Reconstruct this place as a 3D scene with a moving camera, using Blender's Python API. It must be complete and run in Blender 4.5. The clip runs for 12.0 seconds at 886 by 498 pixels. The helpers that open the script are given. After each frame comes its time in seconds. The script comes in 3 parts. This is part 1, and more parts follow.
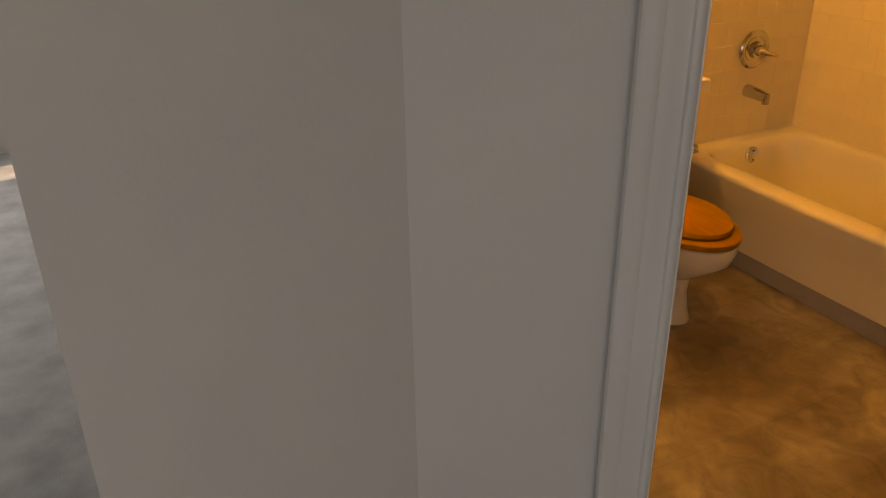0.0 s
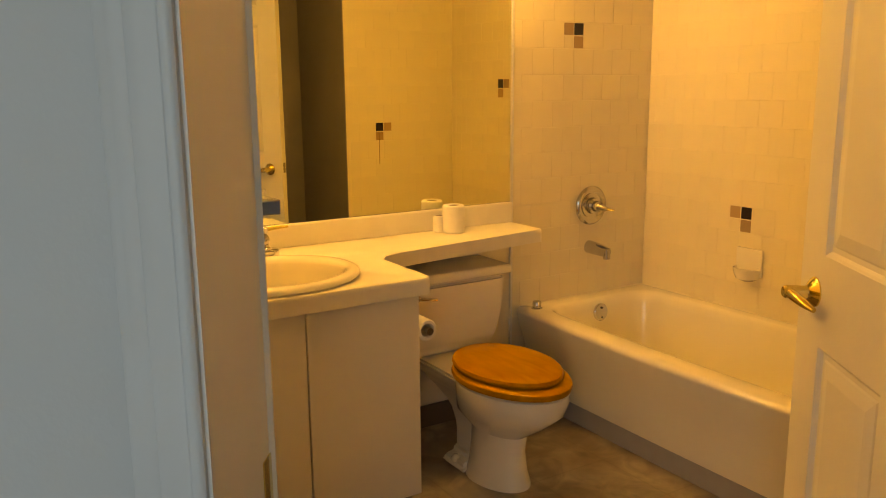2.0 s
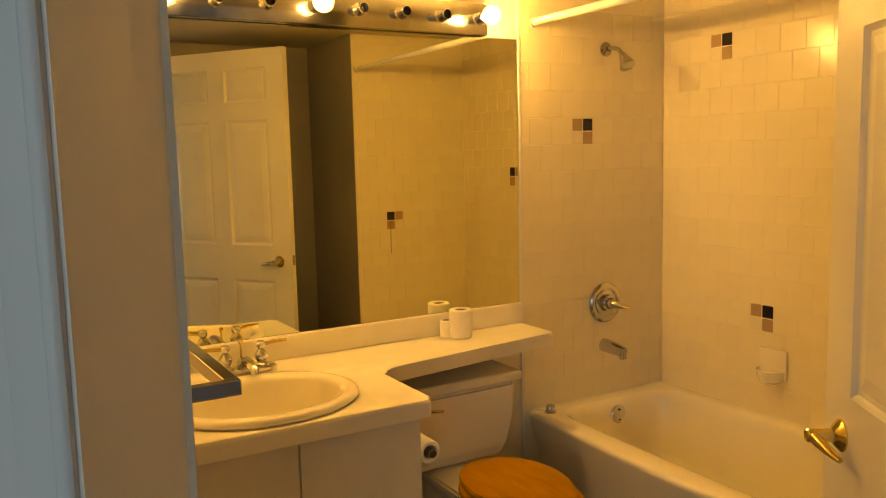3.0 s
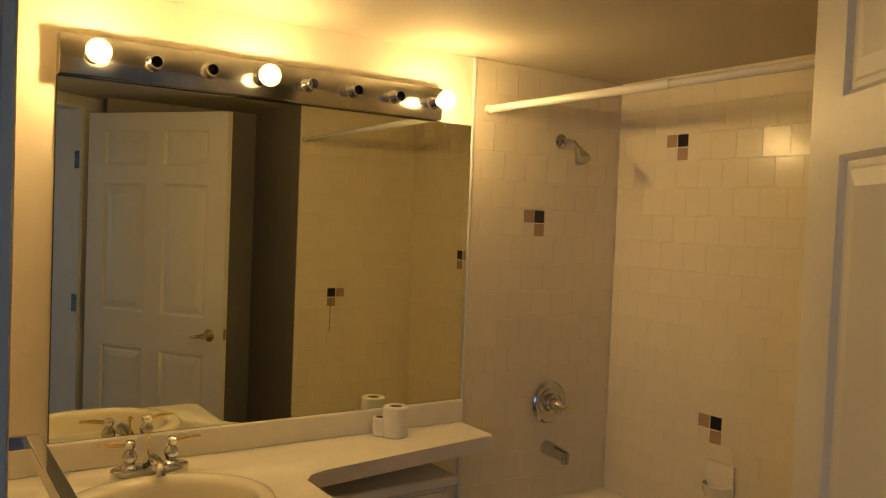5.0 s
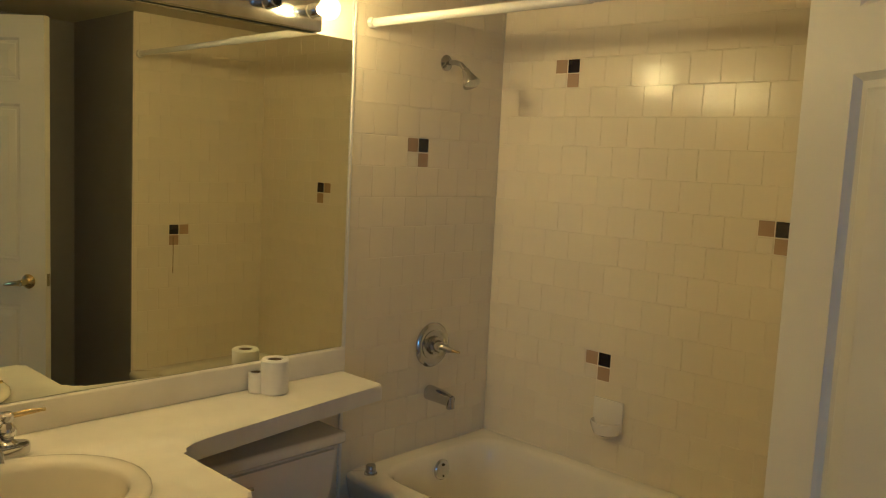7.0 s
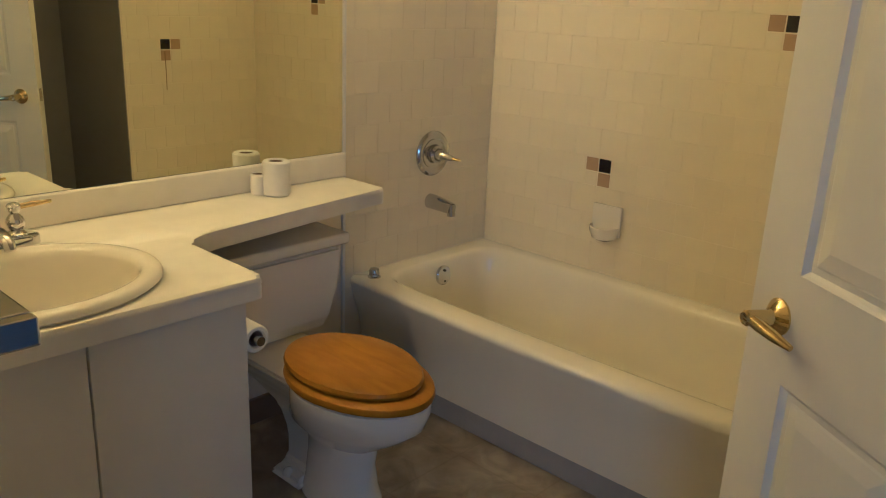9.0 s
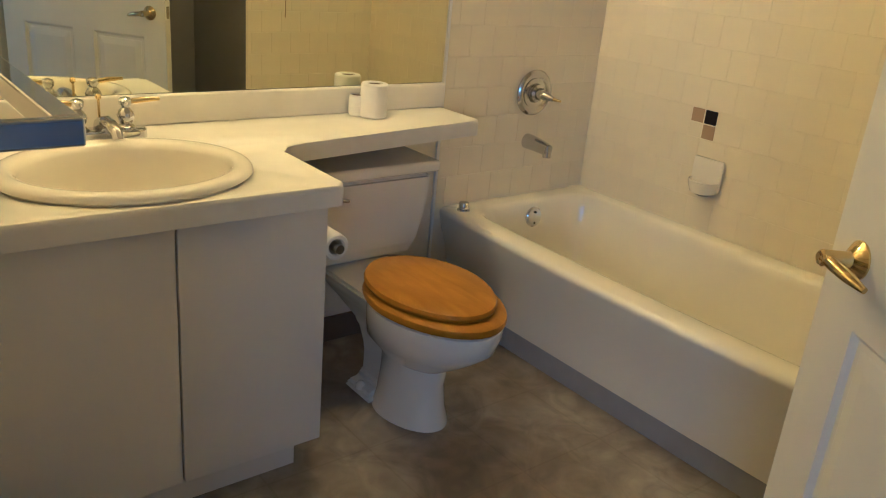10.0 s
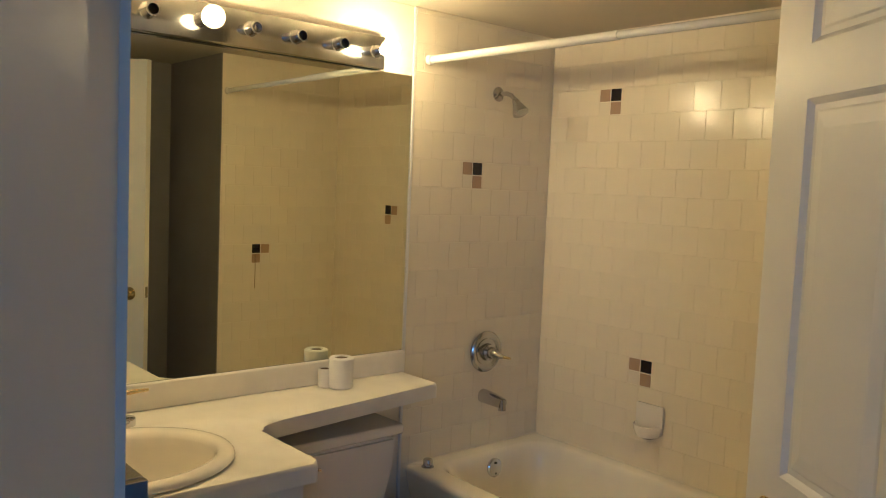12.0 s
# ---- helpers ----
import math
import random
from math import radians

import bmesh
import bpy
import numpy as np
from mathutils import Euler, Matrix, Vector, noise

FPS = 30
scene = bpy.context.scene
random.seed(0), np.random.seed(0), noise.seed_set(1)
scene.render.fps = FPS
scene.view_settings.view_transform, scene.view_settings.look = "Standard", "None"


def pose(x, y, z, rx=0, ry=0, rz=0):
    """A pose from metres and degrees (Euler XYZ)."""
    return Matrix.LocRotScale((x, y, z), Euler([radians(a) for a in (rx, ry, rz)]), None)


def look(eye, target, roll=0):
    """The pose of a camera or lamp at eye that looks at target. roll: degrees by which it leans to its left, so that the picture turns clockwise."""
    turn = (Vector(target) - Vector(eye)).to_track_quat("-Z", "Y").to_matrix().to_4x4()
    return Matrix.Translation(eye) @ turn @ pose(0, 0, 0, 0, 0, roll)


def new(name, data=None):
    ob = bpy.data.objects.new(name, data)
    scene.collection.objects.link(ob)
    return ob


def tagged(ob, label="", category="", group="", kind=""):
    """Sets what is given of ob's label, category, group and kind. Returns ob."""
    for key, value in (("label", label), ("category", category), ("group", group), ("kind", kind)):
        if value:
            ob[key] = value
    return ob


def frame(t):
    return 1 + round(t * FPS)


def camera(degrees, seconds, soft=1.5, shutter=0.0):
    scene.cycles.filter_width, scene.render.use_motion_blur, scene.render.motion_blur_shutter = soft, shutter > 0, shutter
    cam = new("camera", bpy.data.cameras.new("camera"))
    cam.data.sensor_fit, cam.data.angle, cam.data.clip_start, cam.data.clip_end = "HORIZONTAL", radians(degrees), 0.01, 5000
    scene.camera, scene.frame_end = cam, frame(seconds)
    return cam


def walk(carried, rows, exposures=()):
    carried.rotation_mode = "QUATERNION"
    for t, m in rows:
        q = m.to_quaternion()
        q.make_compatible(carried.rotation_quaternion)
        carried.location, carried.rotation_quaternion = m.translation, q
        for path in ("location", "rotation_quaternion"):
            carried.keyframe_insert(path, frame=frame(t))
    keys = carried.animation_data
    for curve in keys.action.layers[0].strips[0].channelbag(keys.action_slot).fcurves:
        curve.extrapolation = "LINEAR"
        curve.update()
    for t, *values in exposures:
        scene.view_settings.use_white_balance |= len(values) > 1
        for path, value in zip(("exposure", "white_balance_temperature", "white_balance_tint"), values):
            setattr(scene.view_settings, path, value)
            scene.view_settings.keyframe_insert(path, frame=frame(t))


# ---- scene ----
cam = camera(57.7, 12.0, soft=1.1)

PATH = [
    (0, (2.406, -0.507, 1.506), (0.879, 0.256, 0.672), -0.9),
    (0.5, (2.439, -0.385, 1.515), (0.973, 0.422, 0.634), 0.4),
    (1, (2.523, -0.286, 1.383), (1.055, 0.582, 0.607), 0.0),
    (1.5, (2.463, -0.153, 1.286), (0.863, 0.881, 0.675), -0.3),
    (2, (2.448, -0.095, 1.245), (0.782, 0.942, 0.854), -0.5),
    (2.5, (2.418, -0.038, 1.358), (0.73, 0.99, 1.047), -2.3),
    (3, (2.384, 0.017, 1.368), (0.668, 1.018, 1.134), -1.4),
    (4.8, (2.304, 0.096, 1.433), (0.626, 1.177, 1.352), 2.2),
    (5, (2.258, 0.109, 1.434), (0.602, 1.228, 1.366), 2.3),
    (5.5, (2.099, 0.106, 1.443), (0.504, 1.313, 1.395), 0.4),
    (6, (1.984, 0.094, 1.449), (0.534, 1.47, 1.378), 0.5),
    (6.5, (1.925, 0.102, 1.434), (0.531, 1.534, 1.347), 2.4),
    (7, (1.928, 0.122, 1.416), (0.568, 1.572, 1.2), 2.8),
    (7.2, (1.932, 0.14, 1.389), (0.574, 1.585, 1.134), 3.1),
    (9, (1.938, 0.109, 1.306), (0.649, 1.514, 0.704), 2.5),
    (9.5, (1.987, 0.119, 1.26), (0.586, 1.383, 0.599), 4.2),
    (10, (2.014, 0.133, 1.237), (0.574, 1.324, 0.525), 5.3),
    (10.5, (2.038, 0.133, 1.261), (0.536, 1.294, 0.633), 4.1),
    (11, (2.022, 0.094, 1.308), (0.497, 1.322, 0.901), 2.6),
    (11.5, (2.071, 0.057, 1.332), (0.594, 1.392, 1.141), 1.4),
    (12, (2.177, -0.007, 1.392), (0.679, 1.308, 1.24), 2.4),
]
U = 1.07  # metres per plan unit: every number below is in plan units
EXPOSURE = [(0, 0.52, 17000, 30), (0.5, 0.82, 17500, 22), (1.5, 1.15, 13000, 13), (2.2, 0.97, 10800, 11), (3.2, 0.68, 9600, 8), (4.8, -0.1, 5750, 7), (5.5, -0.1, 5650, 5), (6.0, -0.07, 5250, 0), (7.0, 0.05, 4700, -2),
            (8.9, 0.52, 4450, 2), (9.6, 0.88, 4350, 2), (10.5, 1.02, 4250, 2), (11.2, 0.87, 4350, 4), (12, 0.42, 4350, 6)]
walk(cam, [(t, look(Vector(eye) * U, Vector(target) * U, roll)) for t, eye, target, roll in PATH], EXPOSURE)

# ---- light: three warm globe bulbs over the mirror, cool daylight in the rooms outside the door ----
BULB_COLOR, BULB_STRENGTH = (1.0, 0.582, 0.183), 900.0
DAY_COLOR = (0.44, 0.67, 1.0)

world = bpy.data.worlds.new("world")
scene.world = world
world.use_nodes = True
wn = world.node_tree.nodes
sky = wn.new("ShaderNodeTexSky")
sky.sky_type, sky.sun_disc = "NISHITA", False
sky.sun_elevation, sky.sun_rotation = radians(35), radians(200)
world.node_tree.links.new(sky.outputs[0], wn["Background"].inputs[0])
wn["Background"].inputs[1].default_value = 0.08
sun = new("sun", bpy.data.lights.new("sun", "SUN"))
sun.data.energy, sun.data.angle, sun.data.color = 2.5, radians(0.5), (1, 0.95, 0.88)
sun.matrix_world = look((-8, -14, 12), (-4, -4, 0))


def window_lamp(name, p, target, w, h, watts):
    lamp = new(name, bpy.data.lights.new(name, "AREA"))
    lamp.data.shape, lamp.data.size, lamp.data.size_y = "RECTANGLE", w * U, h * U
    lamp.data.energy, lamp.data.color = watts, DAY_COLOR
    lamp.matrix_world = look(Vector(p) * U, Vector(target) * U)


# area lamps added at assumed, unseen windows to give the rooms outside cool daylight
window_lamp("unseen_window_daylight", (3.58, -1.35, 1.25), (1.7, -0.2, 1.0), 1.3, 1.1, 9.5)
window_lamp("unseen_window_daylight", (-2.55, -1.7, 1.25), (0.5, -1.7, 0.6), 1.3, 1.1, 42)


# ---- materials ----
def material(name, color, rough=0.5, metal=0.0, vary=0.06, scale=4.0, fine=60.0, bump=0.05, spec=0.5, coat=0.0, depth=0.002):
    """Paint, plastic, metal and china: a base colour with soft blotches, fine grain and a little relief."""
    m = bpy.data.materials.new(name)
    m.use_nodes = True
    n, l = m.node_tree.nodes, m.node_tree.links
    b = n["Principled BSDF"]
    b.inputs["Metallic"].default_value = metal
    b.inputs["Specular IOR Level"].default_value = spec
    b.inputs["Coat Weight"].default_value = coat
    b.inputs["Coat Roughness"].default_value = 0.08
    co = n.new("ShaderNodeTexCoord")
    big, small = n.new("ShaderNodeTexNoise"), n.new("ShaderNodeTexNoise")
    big.inputs["Scale"].default_value, small.inputs["Scale"].default_value = scale, fine
    big.inputs["Detail"].default_value = 4
    for t in (big, small):
        l.new(co.outputs["Object"], t.inputs["Vector"])
    ramp = n.new("ShaderNodeMapRange")
    ramp.inputs["From Min"].default_value, ramp.inputs["From Max"].default_value = 0.3, 0.7
    ramp.inputs["To Min"].default_value, ramp.inputs["To Max"].default_value = 1 - vary, 1 + vary * 0.5
    l.new(big.outputs[0], ramp.inputs["Value"])
    mul = n.new("ShaderNodeVectorMath")
    mul.operation = "SCALE"
    mul.inputs[0].default_value = color
    l.new(ramp.outputs[0], mul.inputs["Scale"])
    l.new(mul.outputs[0], b.inputs["Base Color"])
    rr = n.new("ShaderNodeMapRange")
    rr.inputs["To Min"].default_value, rr.inputs["To Max"].default_value = rough * 0.8, min(1, rough * 1.2)
    l.new(big.outputs[0], rr.inputs["Value"])
    l.new(rr.outputs[0], b.inputs["Roughness"])
    if bump:
        bp = n.new("ShaderNodeBump")
        bp.inputs["Strength"].default_value, bp.inputs["Distance"].default_value = bump, depth
        l.new(small.outputs[0], bp.inputs["Height"])
        l.new(bp.outputs[0], b.inputs["Normal"])
    return m


def tile_material(name, color, spread=0.06, rough=0.16):
    """Glazed ceramic: each tile a slightly different shade."""
    m = material(name, color, rough, 0, 0.03, 6, 25, 0.08, 0.5, 0.0, 0.004)
    n, l = m.node_tree.nodes, m.node_tree.links
    info = n.new("ShaderNodeObjectInfo")
    mr = n.new("ShaderNodeMapRange")
    mr.inputs["To Min"].default_value, mr.inputs["To Max"].default_value = 1 - spread, 1.0
    l.new(info.outputs["Random"], mr.inputs["Value"])
    mul = n.new("ShaderNodeVectorMath")
    mul.operation = "SCALE"
    src = n["Principled BSDF"].inputs["Base Color"].links[0].from_socket
    l.new(src, mul.inputs[0])
    l.new(mr.outputs[0], mul.inputs["Scale"])
    l.new(mul.outputs[0], n["Principled BSDF"].inputs["Base Color"])
    return m


def wood_material(name, dark, light):
    m = material(name, light, 0.34, 0, 0.0, 4, 90, 0.03, 0.10, 0.03)
    n, l = m.node_tree.nodes, m.node_tree.links
    co, mp, wave, noise_, ramp = (n.new("ShaderNode" + k) for k in ("TexCoord", "Mapping", "TexWave", "TexNoise", "ValToRGB"))
    mp.inputs["Scale"].default_value = (2.0, 9.0, 2.0)
    l.new(co.outputs["Object"], mp.inputs[0])
    l.new(mp.outputs[0], noise_.inputs["Vector"])
    noise_.inputs["Scale"].default_value, noise_.inputs["Detail"].default_value, noise_.inputs["Distortion"].default_value = 3.5, 8, 0.6
    ramp.color_ramp.elements[0].position, ramp.color_ramp.elements[1].position = 0.3, 0.65
    ramp.color_ramp.elements[0].color, ramp.color_ramp.elements[1].color = (*dark, 1), (*light, 1)
    l.new(noise_.outputs[0], ramp.inputs[0])
    l.new(ramp.outputs[0], n["Principled BSDF"].inputs["Base Color"])
    return m


def vinyl_material(name):
    """Sheet vinyl with a slate print: large brown and grey clouds, pale veins, faint square joints."""
    m = bpy.data.materials.new(name)
    m.use_nodes = True
    n, l = m.node_tree.nodes, m.node_tree.links
    b = n["Principled BSDF"]
    co = n.new("ShaderNodeTexCoord")
    big, mid, fine = (n.new("ShaderNodeTexNoise") for _ in range(3))
    for t, s, d, w in ((big, 2.6, 5, 0.5), (mid, 8.5, 7, 1.2), (fine, 70, 3, 0)):
        t.inputs["Scale"].default_value, t.inputs["Detail"].default_value, t.inputs["Distortion"].default_value = s, d, w
        l.new(co.outputs["Object"], t.inputs["Vector"])
    r1, r2 = n.new("ShaderNodeValToRGB"), n.new("ShaderNodeValToRGB")
    r1.color_ramp.elements[0].position, r1.color_ramp.elements[1].position = 0.36, 0.68
    r1.color_ramp.elements[0].color, r1.color_ramp.elements[1].color = (0.185, 0.15, 0.115, 1), (0.41, 0.37, 0.31, 1)
    r2.color_ramp.elements[0].position, r2.color_ramp.elements[1].position = 0.35, 0.7
    r2.color_ramp.elements[0].color, r2.color_ramp.elements[1].color = (0.68, 0.68, 0.70, 1), (1.2, 1.17, 1.1, 1)
    l.new(big.outputs[0], r1.inputs[0])
    l.new(mid.outputs[0], r2.inputs[0])
    mul = n.new("ShaderNodeVectorMath")
    mul.operation = "MULTIPLY"
    l.new(r1.outputs[0], mul.inputs[0])
    l.new(r2.outputs[0], mul.inputs[1])
    brick = n.new("ShaderNodeTexBrick")
    brick.offset = 0.0
    brick.inputs["Color1"].default_value = brick.inputs["Color2"].default_value = (1, 1, 1, 1)
    brick.inputs["Mortar"].default_value = (0.90, 0.89, 0.88, 1)
    for k, v in (("Scale", 1.0), ("Mortar Size", 0.004), ("Mortar Smooth", 0.6), ("Brick Width", 0.305), ("Row Height", 0.305)):
        brick.inputs[k].default_value = v
    l.new(co.outputs["Object"], brick.inputs["Vector"])
    mul2 = n.new("ShaderNodeVectorMath")
    mul2.operation = "MULTIPLY"
    l.new(mul.outputs[0], mul2.inputs[0])
    l.new(brick.outputs[0], mul2.inputs[1])
    l.new(mul2.outputs[0], b.inputs["Base Color"])
    rr = n.new("ShaderNodeMapRange")
    rr.inputs["To Min"].default_value, rr.inputs["To Max"].default_value = 0.32, 0.55
    l.new(mid.outputs[0], rr.inputs["Value"])
    l.new(rr.outputs[0], b.inputs["Roughness"])
    bp = n.new("ShaderNodeBump")
    bp.inputs["Strength"].default_value, bp.inputs["Distance"].default_value = 0.25, 0.002
    l.new(mid.outputs[0], bp.inputs["Height"])
    l.new(bp.outputs[0], b.inputs["Normal"])
    return m


def glow_material(name, color, strength):
    m = bpy.data.materials.new(name)
    m.use_nodes = True
    b = m.node_tree.nodes["Principled BSDF"]
    b.inputs["Base Color"].default_value = (0.9, 0.88, 0.8, 1)
    b.inputs["Emission Color"].default_value = (*color, 1)
    b.inputs["Emission Strength"].default_value = strength
    return m


def globe_material(name, color, strength):
    """Thin clear glass of a lit globe: almost all light passes, the glass itself glimmers."""
    m = glow_material(name, color, strength)
    n, l = m.node_tree.nodes, m.node_tree.links
    clear, add = n.new("ShaderNodeBsdfTransparent"), n.new("ShaderNodeAddShader")
    clear.inputs[0].default_value = (0.93, 0.93, 0.92, 1)
    glow = n.new("ShaderNodeEmission")
    glow.inputs[0].default_value, glow.inputs[1].default_value = (*color, 1), strength
    l.new(clear.outputs[0], add.inputs[0])
    l.new(glow.outputs[0], add.inputs[1])
    l.new(add.outputs[0], n["Material Output"].inputs["Surface"])
    n.remove(n["Principled BSDF"])
    return m


M_WALL = material("wall_paint", (0.74, 0.68, 0.56), 0.6, 0, 0.04, 2.0, 120, 0.25, 0.3)
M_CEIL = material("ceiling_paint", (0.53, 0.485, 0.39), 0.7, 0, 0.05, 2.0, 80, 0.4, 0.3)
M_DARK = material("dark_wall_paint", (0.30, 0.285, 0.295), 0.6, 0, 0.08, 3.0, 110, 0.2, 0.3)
M_HALL = material("hall_paint", (0.62, 0.625, 0.63), 0.6, 0, 0.05, 2.0, 120, 0.25, 0.3)
M_TRIM = material("white_gloss_trim", (0.74, 0.73, 0.70), 0.35, 0, 0.03, 5.0, 40, 0.08)
M_CASING = material("aged_trim_paint", (0.64, 0.645, 0.65), 0.5, 0, 0.04, 5.0, 60, 0.12)
M_DOOR = material("white_door_paint", (0.76, 0.74, 0.66), 0.38, 0, 0.03, 5.0, 70, 0.1)
M_GROUT = material("grout", (0.80, 0.735, 0.575), 0.85, 0, 0.08, 9.0, 120, 0.3, 0.2)
M_TILE = tile_material("cream_tile", (0.82, 0.75, 0.575), 0.03, 0.2)
M_TILE_W = tile_material("cream_tile_small", (0.80, 0.735, 0.575), 0.03, 0.2)
M_TILE_B = tile_material("black_tile", (0.015, 0.013, 0.018))
M_TILE_T = tile_material("tan_tile", (0.44, 0.315, 0.20), 0.12)
M_FLOOR = vinyl_material("slate_print_vinyl")
M_CARPET = material("hall_floor", (0.34, 0.35, 0.36), 0.7, 0, 0.35, 6.0, 160, 0.5)
M_CAB = material("white_laminate", (0.80, 0.765, 0.69), 0.42, 0, 0.03, 3.0, 60, 0.04)
M_COUNTER = material("almond_laminate", (0.80, 0.77, 0.70), 0.32, 0, 0.05, 12.0, 220, 0.05)
M_CHINA = material("vitreous_china", (0.84, 0.80, 0.70), 0.08, 0, 0.02, 3.0, 20, 0.0, 0.6, 0.5)
M_TUB = material("tub_enamel", (0.85, 0.81, 0.69), 0.11, 0, 0.04, 3.0, 20, 0.0, 0.6, 0.3)
M_CHROME = material("chrome", (0.66, 0.66, 0.68), 0.06, 1, 0.06, 9.0, 50, 0.02)
M_CHROME_OLD = material("spotted_chrome", (0.56, 0.56, 0.57), 0.09, 1, 0.16, 9.0, 50, 0.04)
M_STEEL = material("tarnished_chrome", (0.56, 0.56, 0.53), 0.13, 1, 0.2, 14.0, 90, 0.05)
M_BRASS = material("polished_brass", (0.72, 0.57, 0.24), 0.14, 1, 0.12, 9.0, 50, 0.03)
M_GREY = material("grey_vinyl_strip", (0.30, 0.30, 0.32), 0.5, 0, 0.1, 8.0, 60, 0.1)
M_BASE = material("brown_vinyl_base", (0.14, 0.10, 0.07), 0.5, 0, 0.12, 8.0, 60, 0.1)
M_BLACK = material("dark_hollow", (0.03, 0.028, 0.025), 0.6, 0, 0.1, 9.0, 60, 0.1)
M_PAPER = material("tissue_paper", (0.82, 0.80, 0.76), 0.9, 0, 0.05, 20.0, 200, 0.5)
M_CARD = material("brown_card", (0.20, 0.15, 0.11), 0.8, 0, 0.1, 20.0, 200, 0.3)
M_OAK = wood_material("varnished_oak", (0.30, 0.135, 0.004), (0.39, 0.185, 0.005))
M_FILAMENT = glow_material("lit_filament", BULB_COLOR, BULB_STRENGTH)
M_BULB = globe_material("clear_lit_globe", BULB_COLOR, 2.5)
M_MIRROR = material("mirror_silver", (0.82, 0.83, 0.68), 0.005, 1, 0.0, 3, 20, 0.0)
M_EDGE = material("mirror_edge", (0.12, 0.14, 0.12), 0.3, 0, 0.1, 9, 60, 0.0)
M_ROD = material("white_enamelled_rod", (0.80, 0.78, 0.72), 0.25, 0, 0.03, 9, 60, 0.02)
M_RUST = material("brown_stain", (0.22, 0.15, 0.09), 0.7, 0, 0.2, 30, 90, 0.1)


# ---- mesh helpers ----
def box(bm, x0, x1, y0, y1, z0, z1, bevel=0.0, segments=2):
    made = bmesh.ops.create_cube(bm, size=1.0)["verts"]
    for v in made:
        v.co = Vector(((x0 + x1) / 2 + v.co.x * (x1 - x0), (y0 + y1) / 2 + v.co.y * (y1 - y0), (z0 + z1) / 2 + v.co.z * (z1 - z0)))
    if bevel:
        edges = list({e for v in made for e in v.link_edges})
        bmesh.ops.bevel(bm, geom=edges, offset=bevel, segments=segments, profile=0.5, affect="EDGES")
    return bm


def rings(bm, loops, close_start=True, close_end=True):
    """Skins a row of closed loops of points."""
    rows = [[bm.verts.new(p) for p in loop] for loop in loops]
    n = len(rows[0])
    for a, b in zip(rows, rows[1:]):
        for i in range(n):
            bm.faces.new((a[i], a[(i + 1) % n], b[(i + 1) % n], b[i]))
    if close_start:
        bm.faces.new(rows[0][::-1])
    if close_end:
        bm.faces.new(rows[-1])
    return bm


def frame_of(axis):
    a = Vector(axis).normalized()
    side = a.cross(Vector((0, 0, 1)) if abs(a.z) < 0.9 else Vector((1, 0, 0))).normalized()
    return a, side, a.cross(side)


def lathe(bm, base, axis, profile, n=24, caps=(True, True)):
    """Turns a profile of (distance along the axis, radius)."""
    a, s, u = frame_of(axis)
    base = Vector(base)
    loops = [[base + a * d + (s * math.cos(2 * math.pi * i / n) + u * math.sin(2 * math.pi * i / n)) * max(r, 1e-4) for i in range(n)] for d, r in profile]
    return rings(bm, loops, *caps)


def tube(bm, points, radii, n=14):
    """A round bar through the points."""
    pts = [Vector(p) for p in points]
    radii = radii if isinstance(radii, (list, tuple)) else [radii] * len(pts)
    loops, up = [], None
    for i, p in enumerate(pts):
        t = (pts[min(i + 1, len(pts) - 1)] - pts[max(i - 1, 0)]).normalized()
        if up is None:
            _, s, up = frame_of(t)
        s = t.cross(up).normalized()
        up = s.cross(t).normalized()
        loops.append([p + (s * math.cos(2 * math.pi * k / n) + up * math.sin(2 * math.pi * k / n)) * radii[i] for k in range(n)])
    return rings(bm, loops)


def prism(bm, outline, z0, z1, bevel=0.0, segments=3):
    """An upright block over an outline, its top edge rounded."""
    low = [bm.verts.new((x, y, z0)) for x, y in outline]
    high = [bm.verts.new((x, y, z1)) for x, y in outline]
    n = len(outline)
    for i in range(n):
        bm.faces.new((low[i], low[(i + 1) % n], high[(i + 1) % n], high[i]))
    bm.faces.new(low[::-1])
    top = bm.faces.new(high)
    if bevel:
        bmesh.ops.bevel(bm, geom=list(top.edges), offset=bevel, segments=segments, profile=0.5, affect="EDGES")
    return bm


def part(name, bm, mat, parent=None, label="", smooth=True, kind="", at=(0, 0, 0)):
    """Links a bmesh as one mesh object, under a thing or part if one is given; numbers in plan units."""
    bmesh.ops.recalc_face_normals(bm, faces=bm.faces)
    for v in bm.verts:
        v.co *= U
    me = bpy.data.meshes.new(name)
    bm.to_mesh(me)
    bm.free()
    me.materials.append(mat)
    if smooth:
        for p in me.polygons:
            p.use_smooth = True
        me.set_sharp_from_angle(angle=radians(38))
    ob = new(name, me)
    ob.parent = parent
    ob.location = Vector(at) * U
    return tagged(ob, label, kind=kind)


def thing(name, at, label, category, turn=0.0, group=""):
    ob = new(name)
    ob.empty_display_size = 0.05
    ob.matrix_basis = pose(at[0] * U, at[1] * U, at[2] * U, 0, 0, turn)
    return tagged(ob, label, category, group)


def B(*a, **k):
    return box(bmesh.new(), *a, **k)


def structure(name, bm, mat, label="", at=(0, 0, 0)):
    return part(name, bm, mat, None, label, smooth=False, kind="structure", at=at)


# ---- plan ----
CEIL = 2.0
SOUTH, NORTH, TUB_Y, EAST = 0.165, 2.45, 1.775, 1.545
NOOK_X = 2.17
JL, JR = Vector((1.687, 0.168)), Vector((2.19, 0.863))  # room-side corners of the angled doorway
D = (JR - JL).normalized()
N = Vector((D.y, -D.x))  # towards the hall
THICK = 0.175
DOOR_H = 1.93


